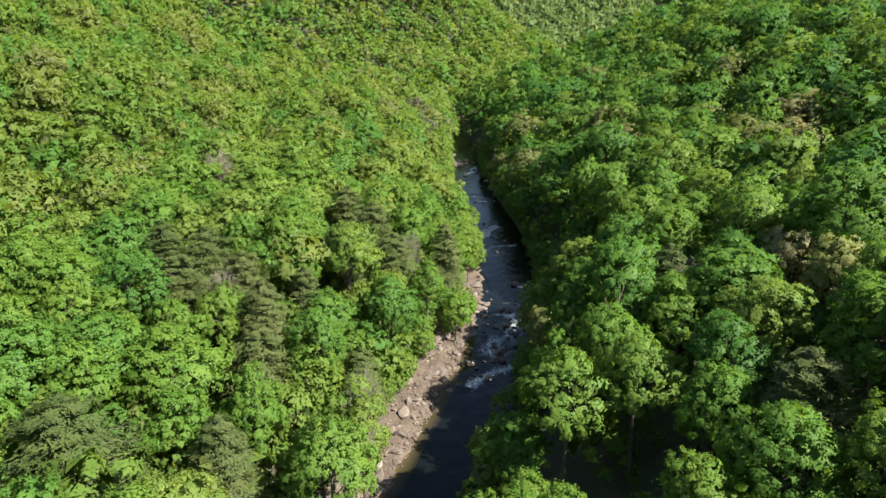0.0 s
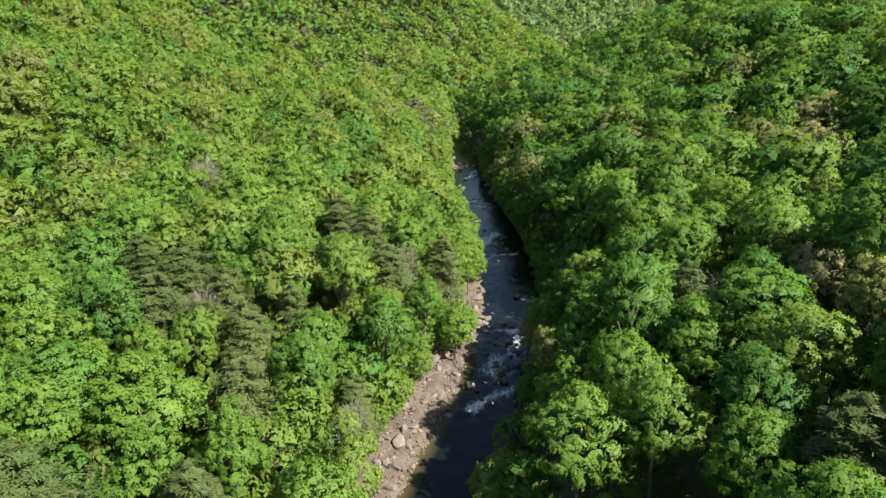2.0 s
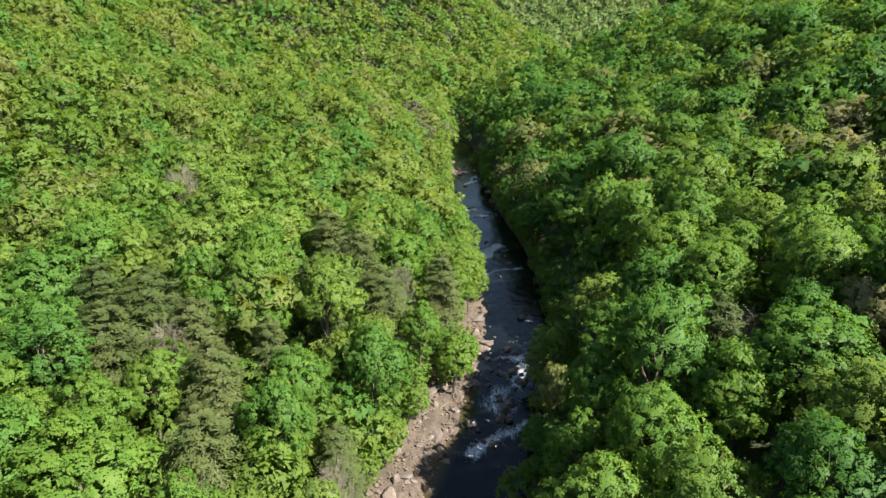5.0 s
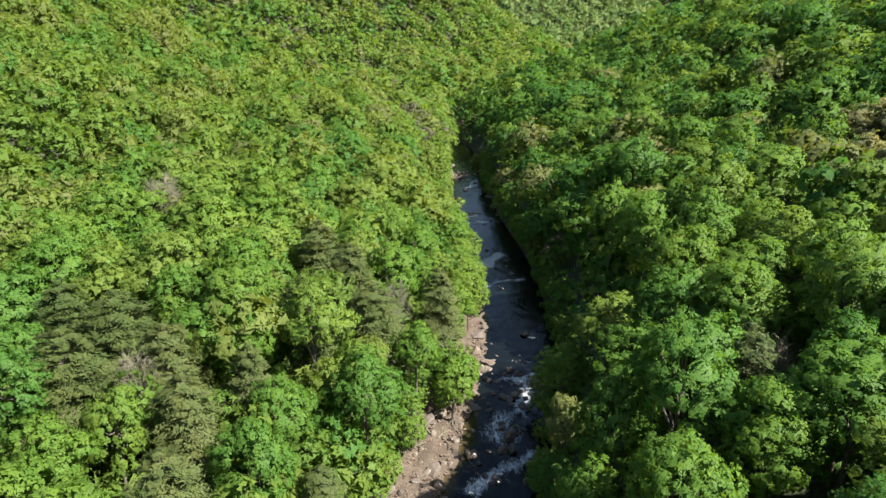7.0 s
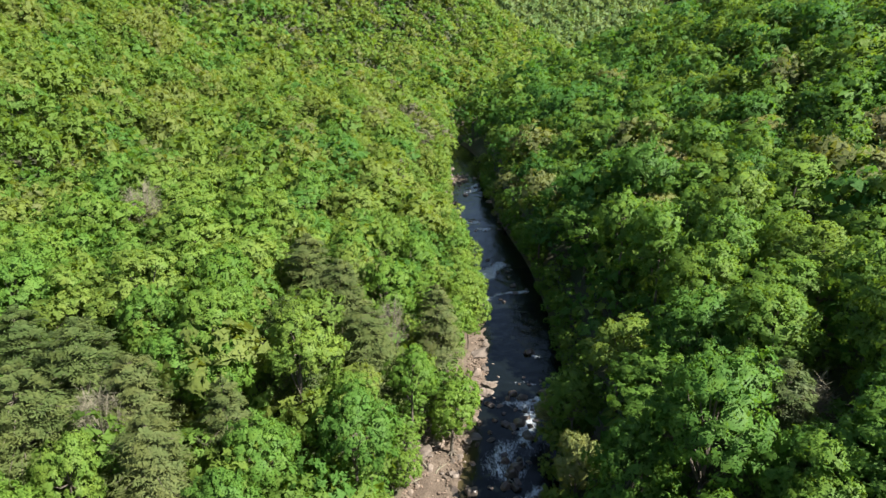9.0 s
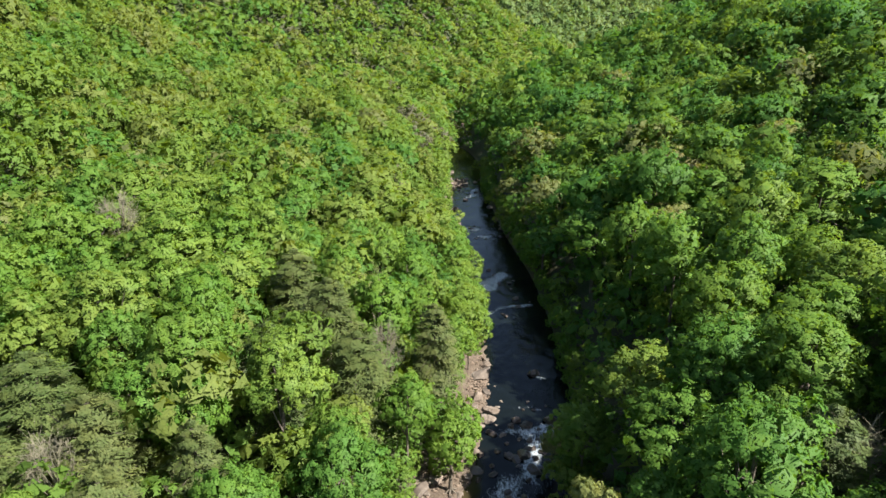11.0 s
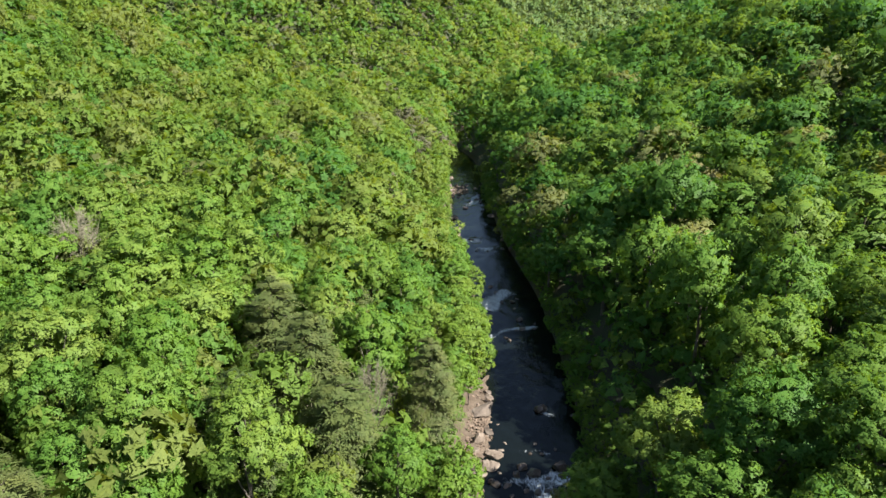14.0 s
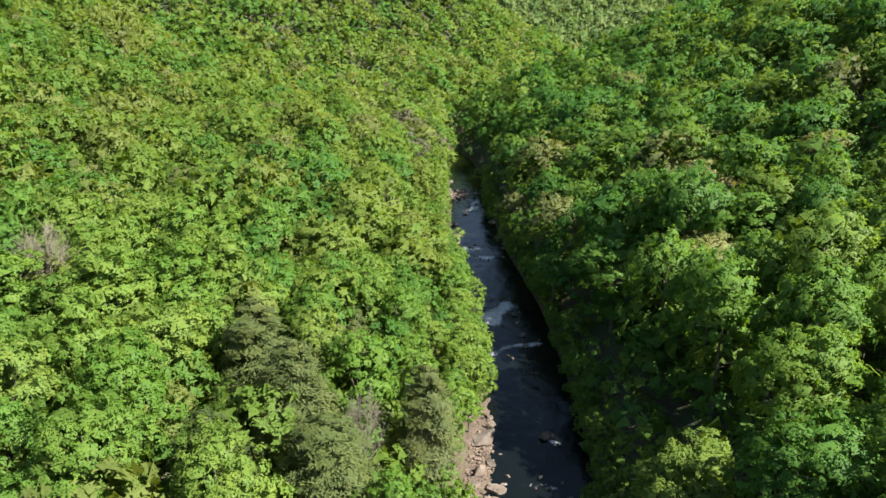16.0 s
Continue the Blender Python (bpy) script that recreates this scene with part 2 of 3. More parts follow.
for px, py, half, wide, turn, power in RAPIDS:
    ct, st = math.cos(radians(turn)), math.sin(radians(turn))
    along, across = (wx - px) * ct + (yy - py) * st + 1.2 * bend, -(wx - px) * st + (yy - py) * ct + 1.6 * bend
    rough = np.maximum(rough, power * np.exp(-(along / half) ** 4 - (across / wide) ** 2))
rough = rough * np.clip(0.88 + 0.8 * patch, 0, 1.12)
zz = np.array([noise.fractal(Vector((u * 0.55, y * 0.40, 0.0)), 1.0, 2.0, 4) for u, y in zip(uu, yy)])
zz = stream_level(yy) - 0.12 + zz * (0.05 + 0.42 * rough)
shoal_depth = np.clip((-uu - 5.6) / 3.2, 0, 1) * np.clip((118 - yy) / 15, 0, 1)
water = new("water", mesh_of("water", np.stack([centre(yy) + uu, yy, zz], 1), [quads], stream, True, foam=rough, shoal=shoal_depth))
tagged(water, "dark clear mountain stream with white rapids", "water", kind="structure")


# ---- foliage shapes ----
def sprigs(rng, at, facing, length, width, along=None):
    """Pointed leaf sprays: one triangle each, at points at, looking along facing."""
    n = len(at)
    w = facing / np.linalg.norm(facing, axis=1, keepdims=True)
    a = np.cross(w, rng.normal(size=(n, 3)) if along is None else np.cross(along, w))
    a /= np.linalg.norm(a, axis=1, keepdims=True)
    b = np.cross(w, a)
    le, wi = length[:, None], width[:, None]
    v = np.stack([at - a * le * 0.7 - b * wi, at + a * le, at - a * le * 0.5 + b * wi], 1).reshape(-1, 3)
    return v, [np.arange(3 * n).reshape(n, 3)]


def tube(points, radii, sides=5):
    points = np.asarray(points, float)
    n = len(points)
    rings = []
    for i in range(n):
        t = points[min(i + 1, n - 1)] - points[max(i - 1, 0)]
        t /= np.linalg.norm(t) + 1e-9
        a = np.cross(t, (0.3, 0.9, 0.2))
        a /= np.linalg.norm(a)
        b = np.cross(t, a)
        th = np.arange(sides) * 2 * np.pi / sides
        rings.append(points[i] + radii[i] * (np.cos(th)[:, None] * a + np.sin(th)[:, None] * b))
    i, j = np.meshgrid(np.arange(n - 1), np.arange(sides), indexing="ij")
    k = (j + 1) % sides
    f = np.stack([i * sides + j, i * sides + k, (i + 1) * sides + k, (i + 1) * sides + j], -1).reshape(-1, 4)
    return np.concatenate(rings), [f]


def crown_shape(rng, height, radius, lobes, puffs, sprays, size, lowest=-0.3, depth=0.38, flat=0.85, lift=0.35, noise_in_normals=0.22, dome=0.60, leafy=0.32, core=0.0, inner=7, body=0.62):
    """A broad crown of leafy lobes, each made of many small puffs clad in leaf sprays.
    Returns (verts, faces), the lobes' centres and the normals, by which leaves shade with the puff that they clothe."""
    deep = height * depth
    mid = np.array([0, 0, height - deep])
    shape = np.array([radius, radius, deep])
    golden = np.pi * (3 - 5 ** 0.5)
    k = np.arange(lobes)
    zz = 1 - (1 - lowest) * (k + 0.35) / lobes
    rr = np.sqrt(np.clip(1 - zz * zz, 0, 1))
    th = k * golden + rng.uniform(0, 6)
    way = np.stack([np.cos(th) * rr, np.sin(th) * rr, zz], 1) + rng.normal(0, 0.16, (lobes, 3))
    at = mid + way * shape * (0.60 * rng.uniform(0.8, 1.22, lobes))[:, None]
    lr = radius * 1.42 / lobes ** 0.5 * rng.uniform(0.78, 1.25, lobes)
    # Puffs on the outer side of each lobe, but for those sunk in a neighbour.
    own = np.repeat(np.arange(lobes), puffs)
    n = len(own)
    j = np.tile(np.arange(puffs), lobes)
    pz = 1 - 1.45 * (j + 0.4) / puffs
    pr_ = np.sqrt(np.clip(1 - pz * pz, 0, 1))
    pt = j * golden + np.repeat(rng.uniform(0, 6, lobes), puffs)
    axis = way + np.array([0, 0, 0.5])
    axis /= np.linalg.norm(axis, axis=1, keepdims=True)
    side = np.cross(axis, (0.31, 0.87, 0.38))
    side /= np.linalg.norm(side, axis=1, keepdims=True)
    third = np.cross(axis, side)
    d = axis[own] * pz[:, None] + side[own] * (pr_ * np.cos(pt))[:, None] + third[own] * (pr_ * np.sin(pt))[:, None] + rng.normal(0, 0.14, (n, 3))
    d /= np.linalg.norm(d, axis=1, keepdims=True)
    pc = at[own] + d * (lr[own] * rng.uniform(0.66, 0.98, n))[:, None] * np.array([1, 1, flat])
    gap = np.linalg.norm(pc[:, None] - at[None], axis=2) / lr[None]
    gap[np.arange(n), own] = 9
    keep = gap.min(1) > 0.62
    own, d, pc = own[keep], d[keep], pc[keep]
    n = len(own)
    pr = lr[own] * 1.15 / puffs ** 0.5 * rng.uniform(0.8, 1.3, n)
    outward = (pc - mid) / shape
    outward /= np.linalg.norm(outward, axis=1, keepdims=True) + 1e-6
    whole = d * 0.42 + outward * dome + np.array([0, 0, lift])
    pieces, normals = [], []
    # Each lobe is dense within.
    if core:
        lv, lf = BALLS[1]
        uneven = 1 + rng.normal(0, 0.13, (lobes, len(lv)))
        cores = at[:, None] + lv[None] * uneven[..., None] * (lr * core)[:, None, None] * np.array([1, 1, flat])
        pieces.append((cores.reshape(-1, 3), [(lf[None] + (np.arange(lobes) * len(lv))[:, None, None]).reshape(-1, 3)]))
        normals.append((lv[None] * 0.35 + way[:, None] * 0.6 + np.array([0, 0, lift])).reshape(-1, 3))
    # Larger sprays within each puff close it, smaller ones clothe it.
    for count, near, far, big, stray in ((inner, 0.30, 0.72, None, 0.25), (sprays, 0.70, 1.22, size, 0.38)):
        of = np.repeat(np.arange(n), count)
        m = len(of)
        e = rng.normal(size=(m, 3))
        e /= np.linalg.norm(e, axis=1, keepdims=True)
        e = e + d[of] * 0.75 + np.array([0, 0, 0.22])
        e /= np.linalg.norm(e, axis=1, keepdims=True)
        p = pc[of] + e * (pr[of] * rng.uniform(near, far, m))[:, None] * np.array([1, 1, flat])
        face = e + np.array([0, 0, 0.22]) + rng.normal(0, stray, (m, 3))
        face /= np.linalg.norm(face, axis=1, keepdims=True)
        sz = (pr[of] * body if big is None else big) * rng.uniform(0.6, 1.35, m)
        pieces.append(sprigs(rng, p, face, sz, sz * rng.uniform(0.5, 0.85, m)))
        soft = e * leafy + whole[of] * 0.85 + face * noise_in_normals
        normals.append(np.repeat(soft, 3, axis=0))
    nn = np.concatenate(normals)
    return join(pieces), at, nn / np.linalg.norm(nn, axis=1, keepdims=True)


def trunk_shape(rng, height, radius, puff_at, limbs=9):
    top = height * 0.8
    z = np.linspace(-0.6, top, 7)
    sway = np.cumsum(rng.normal(0, 0.12, (7, 2)), 0) * (z / top)[:, None]
    line = np.column_stack([sway, z])
    r0 = 0.014 * height
    pieces = [tube(line, r0 * np.linspace(1.25, 0.3, 7), 7)]
    for i in rng.choice(len(puff_at), min(limbs, len(puff_at)), replace=False):
        end = puff_at[i]
        k = rng.integers(3, 6)
        start = line[k]
        mid = (start + end) / 2 + np.array([0, 0, -0.4])
        pieces.append(tube([start, mid, end], [r0 * 0.42, r0 * 0.28, r0 * 0.1], 5))
    return join(pieces)


def conifer_shape(rng, height, radius, whorls=18, arms=9, sprays=120):
    """A soft hemlock or pine: tiers of drooping boughs with fine sprays. Returns foliage and wood."""
    wood = [tube([(0, 0, -0.6), (0.1, 0, height * 0.5), (0, 0.1, height * 0.98)], [0.30, 0.2, 0.04], 7)]
    at, face, le, along, soft = [], [], [], [], []
    for w in range(whorls):
        f = w / (whorls - 1)
        z = height * (0.24 + 0.74 * f)
        reach = radius * (1 - f) ** 0.45 * rng.uniform(0.85, 1.1) + 0.4
        n = max(4, int(arms * (1 - 0.4 * f)))
        for a in range(n):
            th = (a + 0.5 * (w % 2)) * 2 * np.pi / n + rng.normal(0, 0.25)
            out = np.array([np.cos(th), np.sin(th), 0])
            r = reach * rng.uniform(0.75, 1.15)
            foot = np.array([0, 0, z + rng.normal(0, 0.5) * (1 - f)])
            tip = foot + out * r + np.array([0, 0, r * rng.uniform(0.0, 0.2) - 0.045 * r * r])
            mid = foot + out * r * 0.5 + np.array([0, 0, r * 0.1])
            wood.append(tube([foot, mid, tip], [0.06, 0.045, 0.012], 3))
            s = rng.uniform(0.2, 1.06, sprays) ** 0.8
            side = np.cross(out, (0, 0, 1.0))
            p = foot[None] + s[:, None] * (tip - foot) + side * (rng.normal(0, 0.24, sprays) * r * (0.25 + 0.55 * s))[:, None]
            p[:, 2] += 0.1 * r * np.sin(np.clip(s, 0, 1) * np.pi) + rng.normal(0, 0.13, sprays)
            at.append(p)
            face.append(np.stack([out * 0.45 + np.array([0, 0, 1.0])] * sprays) + rng.normal(0, 0.4, (sprays, 3)))
            le.append(rng.uniform(0.22, 0.50, sprays))
            soft.append(np.stack([out * 0.75 + np.array([0, 0, 0.6 + 0.5 * f])] * sprays) + face[-1] * 0.25)
            along.append(out * 0.9 + side * np.sign(rng.normal(size=(sprays, 1))) * 0.6 + rng.normal(0, 0.3, (sprays, 3)) + np.array([0, 0, -0.1]))
    at, face, le = np.concatenate(at), np.concatenate(face), np.concatenate(le)
    return sprigs(rng, at, face, le, le * rng.uniform(0.14, 0.26, len(le)), np.concatenate(along)), join(wood), np.repeat(np.concatenate(soft), 3, axis=0)


def bare_shape(rng, height, radius, count=22, twigs=62):
    """A leafless tree: rising boughs that end in sprays of fine twigs. Returns the boughs and the trunk."""
    trunk = tube([(0, 0, -0.6), (0.1, 0.1, height * 0.35), (0, 0, height * 0.7)], [0.26, 0.2, 0.08], 7)
    boughs = []
    for i in range(count):
        th = i * 2.4 + rng.normal(0, 0.2)
        f = (i + 0.5) / count
        out = np.array([np.cos(th), np.sin(th), 0])
        start = np.array([0, 0, height * (0.35 + 0.3 * f)])
        end = out * radius * (1.05 - 0.75 * f) + np.array([0, 0, height * (0.72 + 0.27 * f) - rng.uniform(0, 1.0)])
        mid = start * 0.5 + end * 0.5 + out * 0.3
        pieces = [tube([start, mid, end], [0.09, 0.055, 0.015], 4)]
        for k in range(twigs):
            s = rng.uniform(0.1, 1.05)
            p = mid + (end - mid) * s
            q = p + (out * rng.uniform(-0.2, 1) + np.array([0, 0, rng.uniform(0.1, 0.9)]) + rng.normal(0, 0.6, 3)) * rng.uniform(0.6, 1.5)
            pieces.append(tube([p, q], [0.028, 0.008], 3))
        boughs.append(join(pieces))
    return boughs, trunk


# ---- kinds of trees ----
def part(name, mesh, parent, label=""):
    ob = new(name, mesh)
    ob.parent = parent
    if label:
        tagged(ob, label)
    return ob


def tree_kind(name, label, parts, group):
    """A first tree of a kind: an Empty at its foot with its parts."""
    root = new(name)
    root.empty_display_size = 0.5
    for pname, mesh in parts:
        part(pname, mesh, root)
    return tagged(root, label, "tree", group)


rng = np.random.default_rng(11)
LEAF_OF = (0, 0, 0, 0, 1, 1, 1, 1, 2, 2)


def broad_kinds(count, lobes, puffs, sprays, size, limbs, leaf_of):
    kinds = []
    for i in range(count):
        h, r = float(rng.uniform(17, 19.5)), float(rng.uniform(4.5, 5.5))
        (v, f), at, nn = crown_shape(rng, h, r, lobes + int(rng.integers(-2, 3)), puffs, sprays, size, core=0.48)
        tv, tf = trunk_shape(rng, h, r, at, limbs)
        kinds.append((h, mesh_of("crown", v, f, leaf_of[i], normals=nn), mesh_of("trunk", tv, tf, bark)))
    return kinds


FINE = broad_kinds(10, 17, 12, 30, 0.165, 12, [leaves[k] for k in LEAF_OF])      # for the ground that the flight passes closest over
BROAD = broad_kinds(10, 14, 10, 22, 0.215, 7, [leaves[k] for k in LEAF_OF])
PALES = broad_kinds(3, 15, 10, 24, 0.19, 12, [pale_leaves] * 3)
GREYS = broad_kinds(3, 13, 8, 16, 0.22, 12, [grey_buds] * 3)


def joined_kinds(count, heights, radii, lobes, puffs, sprays, size, **more):
    """Crowns for the woods that are joined into one: verts, faces and normals."""
    kinds = []
    for i in range(count):
        (v, f), at, nn = crown_shape(rng, float(rng.uniform(*heights)), float(rng.uniform(*radii)), lobes, puffs, sprays, size, **more)
        kinds.append((v, f, nn))
    return kinds


BROAD_MID = joined_kinds(7, (16.5, 20), (4.5, 5.6), 10, 6, 9, 0.28, lowest=-0.1, inner=6, body=0.62, noise_in_normals=0.08, dome=0.75, lift=0.48, leafy=0.20)
BROAD_FAR = joined_kinds(5, (16, 20), (4.8, 6.0), 7, 4, 5, 0.42, lowest=0.0, inner=4, body=0.72, noise_in_normals=0.06, dome=0.85, lift=0.45, leafy=0.2)
BROAD_HIGH = joined_kinds(4, (16, 20), (5.0, 6.2), 6, 3, 4, 0.60, lowest=0.1, inner=3, body=0.9, noise_in_normals=0.06, dome=0.85, lift=0.45, leafy=0.2)
BROAD_LOW = joined_kinds(4, (16, 20), (5.0, 6.2), 7, 5, 5, 0.40, lowest=0.1, inner=5, body=0.5)
BROAD_DIM = joined_kinds(3, (16.5, 19.5), (5.0, 6.0), 4, 3, 2, 1.2, lowest=0.1, inner=3, body=0.9)
SAPLINGS = joined_kinds(4, (5.5, 9.5), (2.6, 3.6), 5, 4, 7, 0.27, lowest=-0.3, depth=0.42, inner=4, body=0.7)
BUSHES = []
for i in range(5):
    h, r = float(rng.uniform(6.5, 8)), float(rng.uniform(2.6, 3.3))
    (v, f), at, nn = crown_shape(rng, h, r, 11, 9, 14, 0.18, lowest=-0.8, depth=0.5)
    tv, tf = trunk_shape(rng, h, r, at, 6)
    BUSHES.append((h, mesh_of("crown", v, f, leaves[(0, 1, 0, 1, 0)[i]], normals=nn), mesh_of("trunk", tv, tf, bark)))
FIRS = []
for i in range(4):
    h, r = rng.uniform(19, 22), rng.uniform(4.0, 4.8)
    (v, f), (wv, wf), nn = conifer_shape(rng, h, r)
    nn /= np.linalg.norm(nn, axis=1, keepdims=True)
    FIRS.append((h, mesh_of("foliage", v, f, needles, normals=nn), mesh_of("trunk", wv, wf, bark)))
BARE = []
for i in range(3):
    h, r = rng.uniform(16.5, 18.5), rng.uniform(3.6, 4.6)
    boughs, (tv, tf) = bare_shape(rng, h, r)
    BARE.append((h, mesh_of("trunk", tv, tf, bark), *[mesh_of("bough", v, f, twig) for v, f in boughs]))
TAKEN = []          # feet of the trees that stand: x, y, radius
FIRST = {}


def plant(kind, i, x, y, height, turn, wide=1.0):
    """Plants variant i of a kind with its foot at x, y, at that height."""
    name, label, group, store, pnames = {
        "broad": ("deciduous_tree", "broadleaf tree in fresh bright green spring leaf", "broadleaf trees of the gorge", FINE if y < 114 else BROAD, ("crown", "trunk")),
        "bush": ("bush", "leafy green bush leaning over the stream bank", "bushes along the banks", BUSHES, ("crown", "trunk")),
        "fir": ("conifer_tree", "dull olive-grey evergreen with drooping feathery boughs", "evergreens among the broadleaf trees", FIRS, ("foliage", "trunk")),
        "bare": ("bare_tree", "grey leafless tree with fine rising twigs", "leafless trees in the wood", BARE, ("trunk",) + ("bough",) * 22),
        "grey": ("budding_tree", "grey-brown tree with buds that have hardly opened", "grey budding trees up the valley", GREYS, ("crown", "trunk")),
        "pale": ("budding_tree", "tree with thin pale yellowish opening leaves", "budding trees in the wood", PALES, ("crown", "trunk")),
    }[kind]
    if kind == "broad":
        label = "broadleaf tree in %s spring leaf" % ("bright yellow-green", "fresh mid-green", "dense deep green")[0 if i < 4 else 1 if i < 8 else 2]
    h = store[i][0]
    s = height / h
    m = pose(x, y, float(ground(x, y)) - 0.1, 0, 0, turn) @ Matrix.Diagonal((s * wide, s * wide, s, 1))
    key = (kind, i, kind == "broad" and y < 114)
    if key not in FIRST:
        root = tree_kind(name, label, [(p, me) for p, me in zip(pnames, store[i][1:])], group)
        root.matrix_basis = m
        FIRST[key] = root
    else:
        first = FIRST[key]
        old = first.matrix_basis.copy()
        first.scale = (s * wide, s * wide, s)
        copy_thing(first, pose(x, y, float(ground(x, y)) - 0.1, 0, 0, turn))
        first.matrix_basis = old
    TAKEN.append((x, y, {"fir": 4.6, "bare": 3.8}.get(kind, 3.2) * wide * s))


# ---- the woods ----
def may_stand(x, y):
    """Trees keep off the stream and its gravel bar, and close over it further up."""
    u = x - centre(y)
    bar = (y > 40) & (y < 119)
    closed = y > 322
    return (u > np.where(closed, 3.0, 6.4)) | (u < -np.where(closed, 3.5, np.where(bar, 17.5, 10.0)))


def stature(x, y):
    """Trees by the banks, where floods reach, stay low."""
    u = x - centre(y)
    west = np.clip((-u - 6) / 20, 0.42, 1.0)
    belt = np.clip((y - 126) / 12, 0, 1) * np.clip((250 - y) / 25, 0, 1) * (u < 0)
    return (1 - belt * (1 - west)) * np.where(u > 0, np.clip((u + 10) / 24, 0.66, 1.0), 1.0) * np.where((u > 15) & (u < 30) & (y > 108) & (y < 168), 1.2, 1.0)


def scatter(rng, x0, x1, y0, y1, step):
    xs, ys = np.meshgrid(np.arange(x0, x1, step), np.arange(y0, y1, step * 0.87))
    xs = xs + (np.arange(xs.shape[0]) % 2)[:, None] * step / 2
    x, y = xs.ravel() + rng.normal(0, step * 0.2, xs.size), ys.ravel() + rng.normal(0, step * 0.2, xs.size)
    ok = may_stand(x, y)
    return x[ok], y[ok]


def free(x, y):
    t = np.array(TAKEN) if TAKEN else np.zeros((0, 3))
    if not len(t):
        return np.ones(len(x), bool)
    d = np.hypot(x[:, None] - t[None, :, 0], y[:, None] - t[None, :, 1])
    return (d > t[None, :, 2] + 1.6).all(1)


# Trees that stand out: x, y, crown radius.
EVERGREENS = ((-36.3, 51.9, 5.6), (32.2, 49.3, 4.4), (-23.2, 56.5, 4.0), (-44.0, 95.4, 4.4), (-36.8, 93.7, 4.7), (-30.8, 91.9, 4.1), (-39.1, 86.3, 5.1), (-25.4, 82.9, 4.4),
              (-23.7, 73.2, 4.2), (-11.6, 80.8, 2.9), (-21.4, 91.7, 3.2), (-19.6, 126.4, 4.8), (-13.6, 119.1, 4.2), (-9.1, 111.6, 4.9), (0.2, 125.1, 3.9),
              (-10.0, 138.9, 2.6), (-18.5, 107.4, 3.8), (31.9, 84.5, 3.6))
LEAFLESS = ((-48.7, 136.3, 3.8), (-6.4, 118.1, 2.4), (-10.4, 72.2, 2.4),
            (-32.8, 88.8, 2.8), (35.0, 86.3, 2.6))
GREYISH = ((-11.3, 201.2, 4.2), (-28.2, 394.9, 5.2), (-22.2, 375.0, 5.2), (-17.5, 340.0, 5.0), (-12.9, 322.0, 4.8), (-8.4, 306.5, 5.0), (-4.4, 298.0, 4.8),
           (0.3, 289.0, 4.2), (-8.2, 275.0, 4.2), (-4.4, 253.0, 3.8), (-16.5, 309.0, 4.2))
BUDDING = ((94.0, 151.0, 6.0), (85.2, 153.1, 5.6), (44.6, 78.2, 3.4), (46.6, 69.7, 4.6), (52.0, 173.8, 4.5), (41.6, 151.0, 5.4),
           (71.5, 173.4, 5.6), (59.0, 201.8, 6.2), (53.1, 183.8, 4.8), (15.6, 92.0, 2.9), (76.4, 135.3, 5.4))
# x, y, crown radius, variant
ROUND_WEST = ((-32.2, 66.9, 6.3, 0), (-40.7, 67.4, 5.4, 4), (-8.6, 94.5, 4.1, 5), (-17.4, 79.0, 3.9, 6), (-9.6, 65.2, 3.9, 1), (-12.5, 57.8, 4.6, 4),
              (-58.8, 86.4, 6.6, 1), (-50.9, 79.5, 5.4, 2), (-25.8, 103.2, 4.6, 7), (-30.1, 121.4, 6.2, 3), (-23.8, 97.3, 3.6, 0), (-31.0, 79.8, 3.1, 2),
              (-34.2, 74.5, 4.0, 3), (-17.2, 88.3, 3.5, 5), (-26.8, 149.2, 5.7, 8), (-38.3, 130.2, 6.4, 1), (-27.4, 111.7, 4.8, 2), (-6.3, 127.7, 3.2, 6),
              (-3.0, 109.8, 3.6, 0), (-21.2, 173.0, 6.2, 8), (-44.2, 155.9, 6.4, 2))
ROUND_EAST = ((25.7, 96.2, 5.3, 4), (31.6, 91.4, 3.2, 5), (48.9, 108.5, 6.6, 0), (57.5, 133.8, 6.8, 4), (53.2, 89.1, 5.0, 7),
              (40.6, 103.0, 5.6, 2), (20.3, 69.1, 4.0, 5), (20.9, 60.1, 4.1, 4), (25.8, 52.1, 3.6, 6), (14.6, 74.2, 3.4, 1), (27.1, 42.2, 4.2, 4),
              (18.5, 82.3, 3.9, 6), (35.3, 128.4, 4.6, 4), (41.8, 121.2, 5.2, 7), (50.5, 119.0, 4.6, 0), (31.0, 159.3, 6.2, 5),
              (50.5, 153.6, 5.8, 4), (23.6, 175.0, 4.8, 6), (36.8, 135.7, 4.6, 5), (38.4, 78.1, 4.2, 8))
rng = np.random.default_rng(17)
for kind, rows, lowest, tallest in (("fir", EVERGREENS, 15.5, 17.8), ("bare", LEAFLESS, 16.5, 18.5), ("grey", GREYISH, 17.5, 19.5), ("pale", BUDDING, 17.0, 19.0)):
    for k, (x, y, r) in enumerate(rows):
        n = {"fir": 4, "bare": 3, "grey": 3, "pale": 3}[kind]
        h = float(rng.uniform(lowest, tallest)) * (0.82 if r < 3.0 else 1.0)
        plant(kind, k % n, x, y, h, float(rng.uniform(0, 360)), r / 4.4 * (20.5 * 1.12 if kind == "fir" else 18.5) / h)
for x, y, r, i in ROUND_WEST + ROUND_EAST:
    h = float(rng.uniform(17.0, 19.5)) * (0.9 if r < 3.7 else 1.0)
    h *= float(stature(x, y)) if x > 0 else 1.0
    plant("broad", i, x, y, h, float(rng.uniform(0, 360)), r / 4.7 * 18.2 / h)

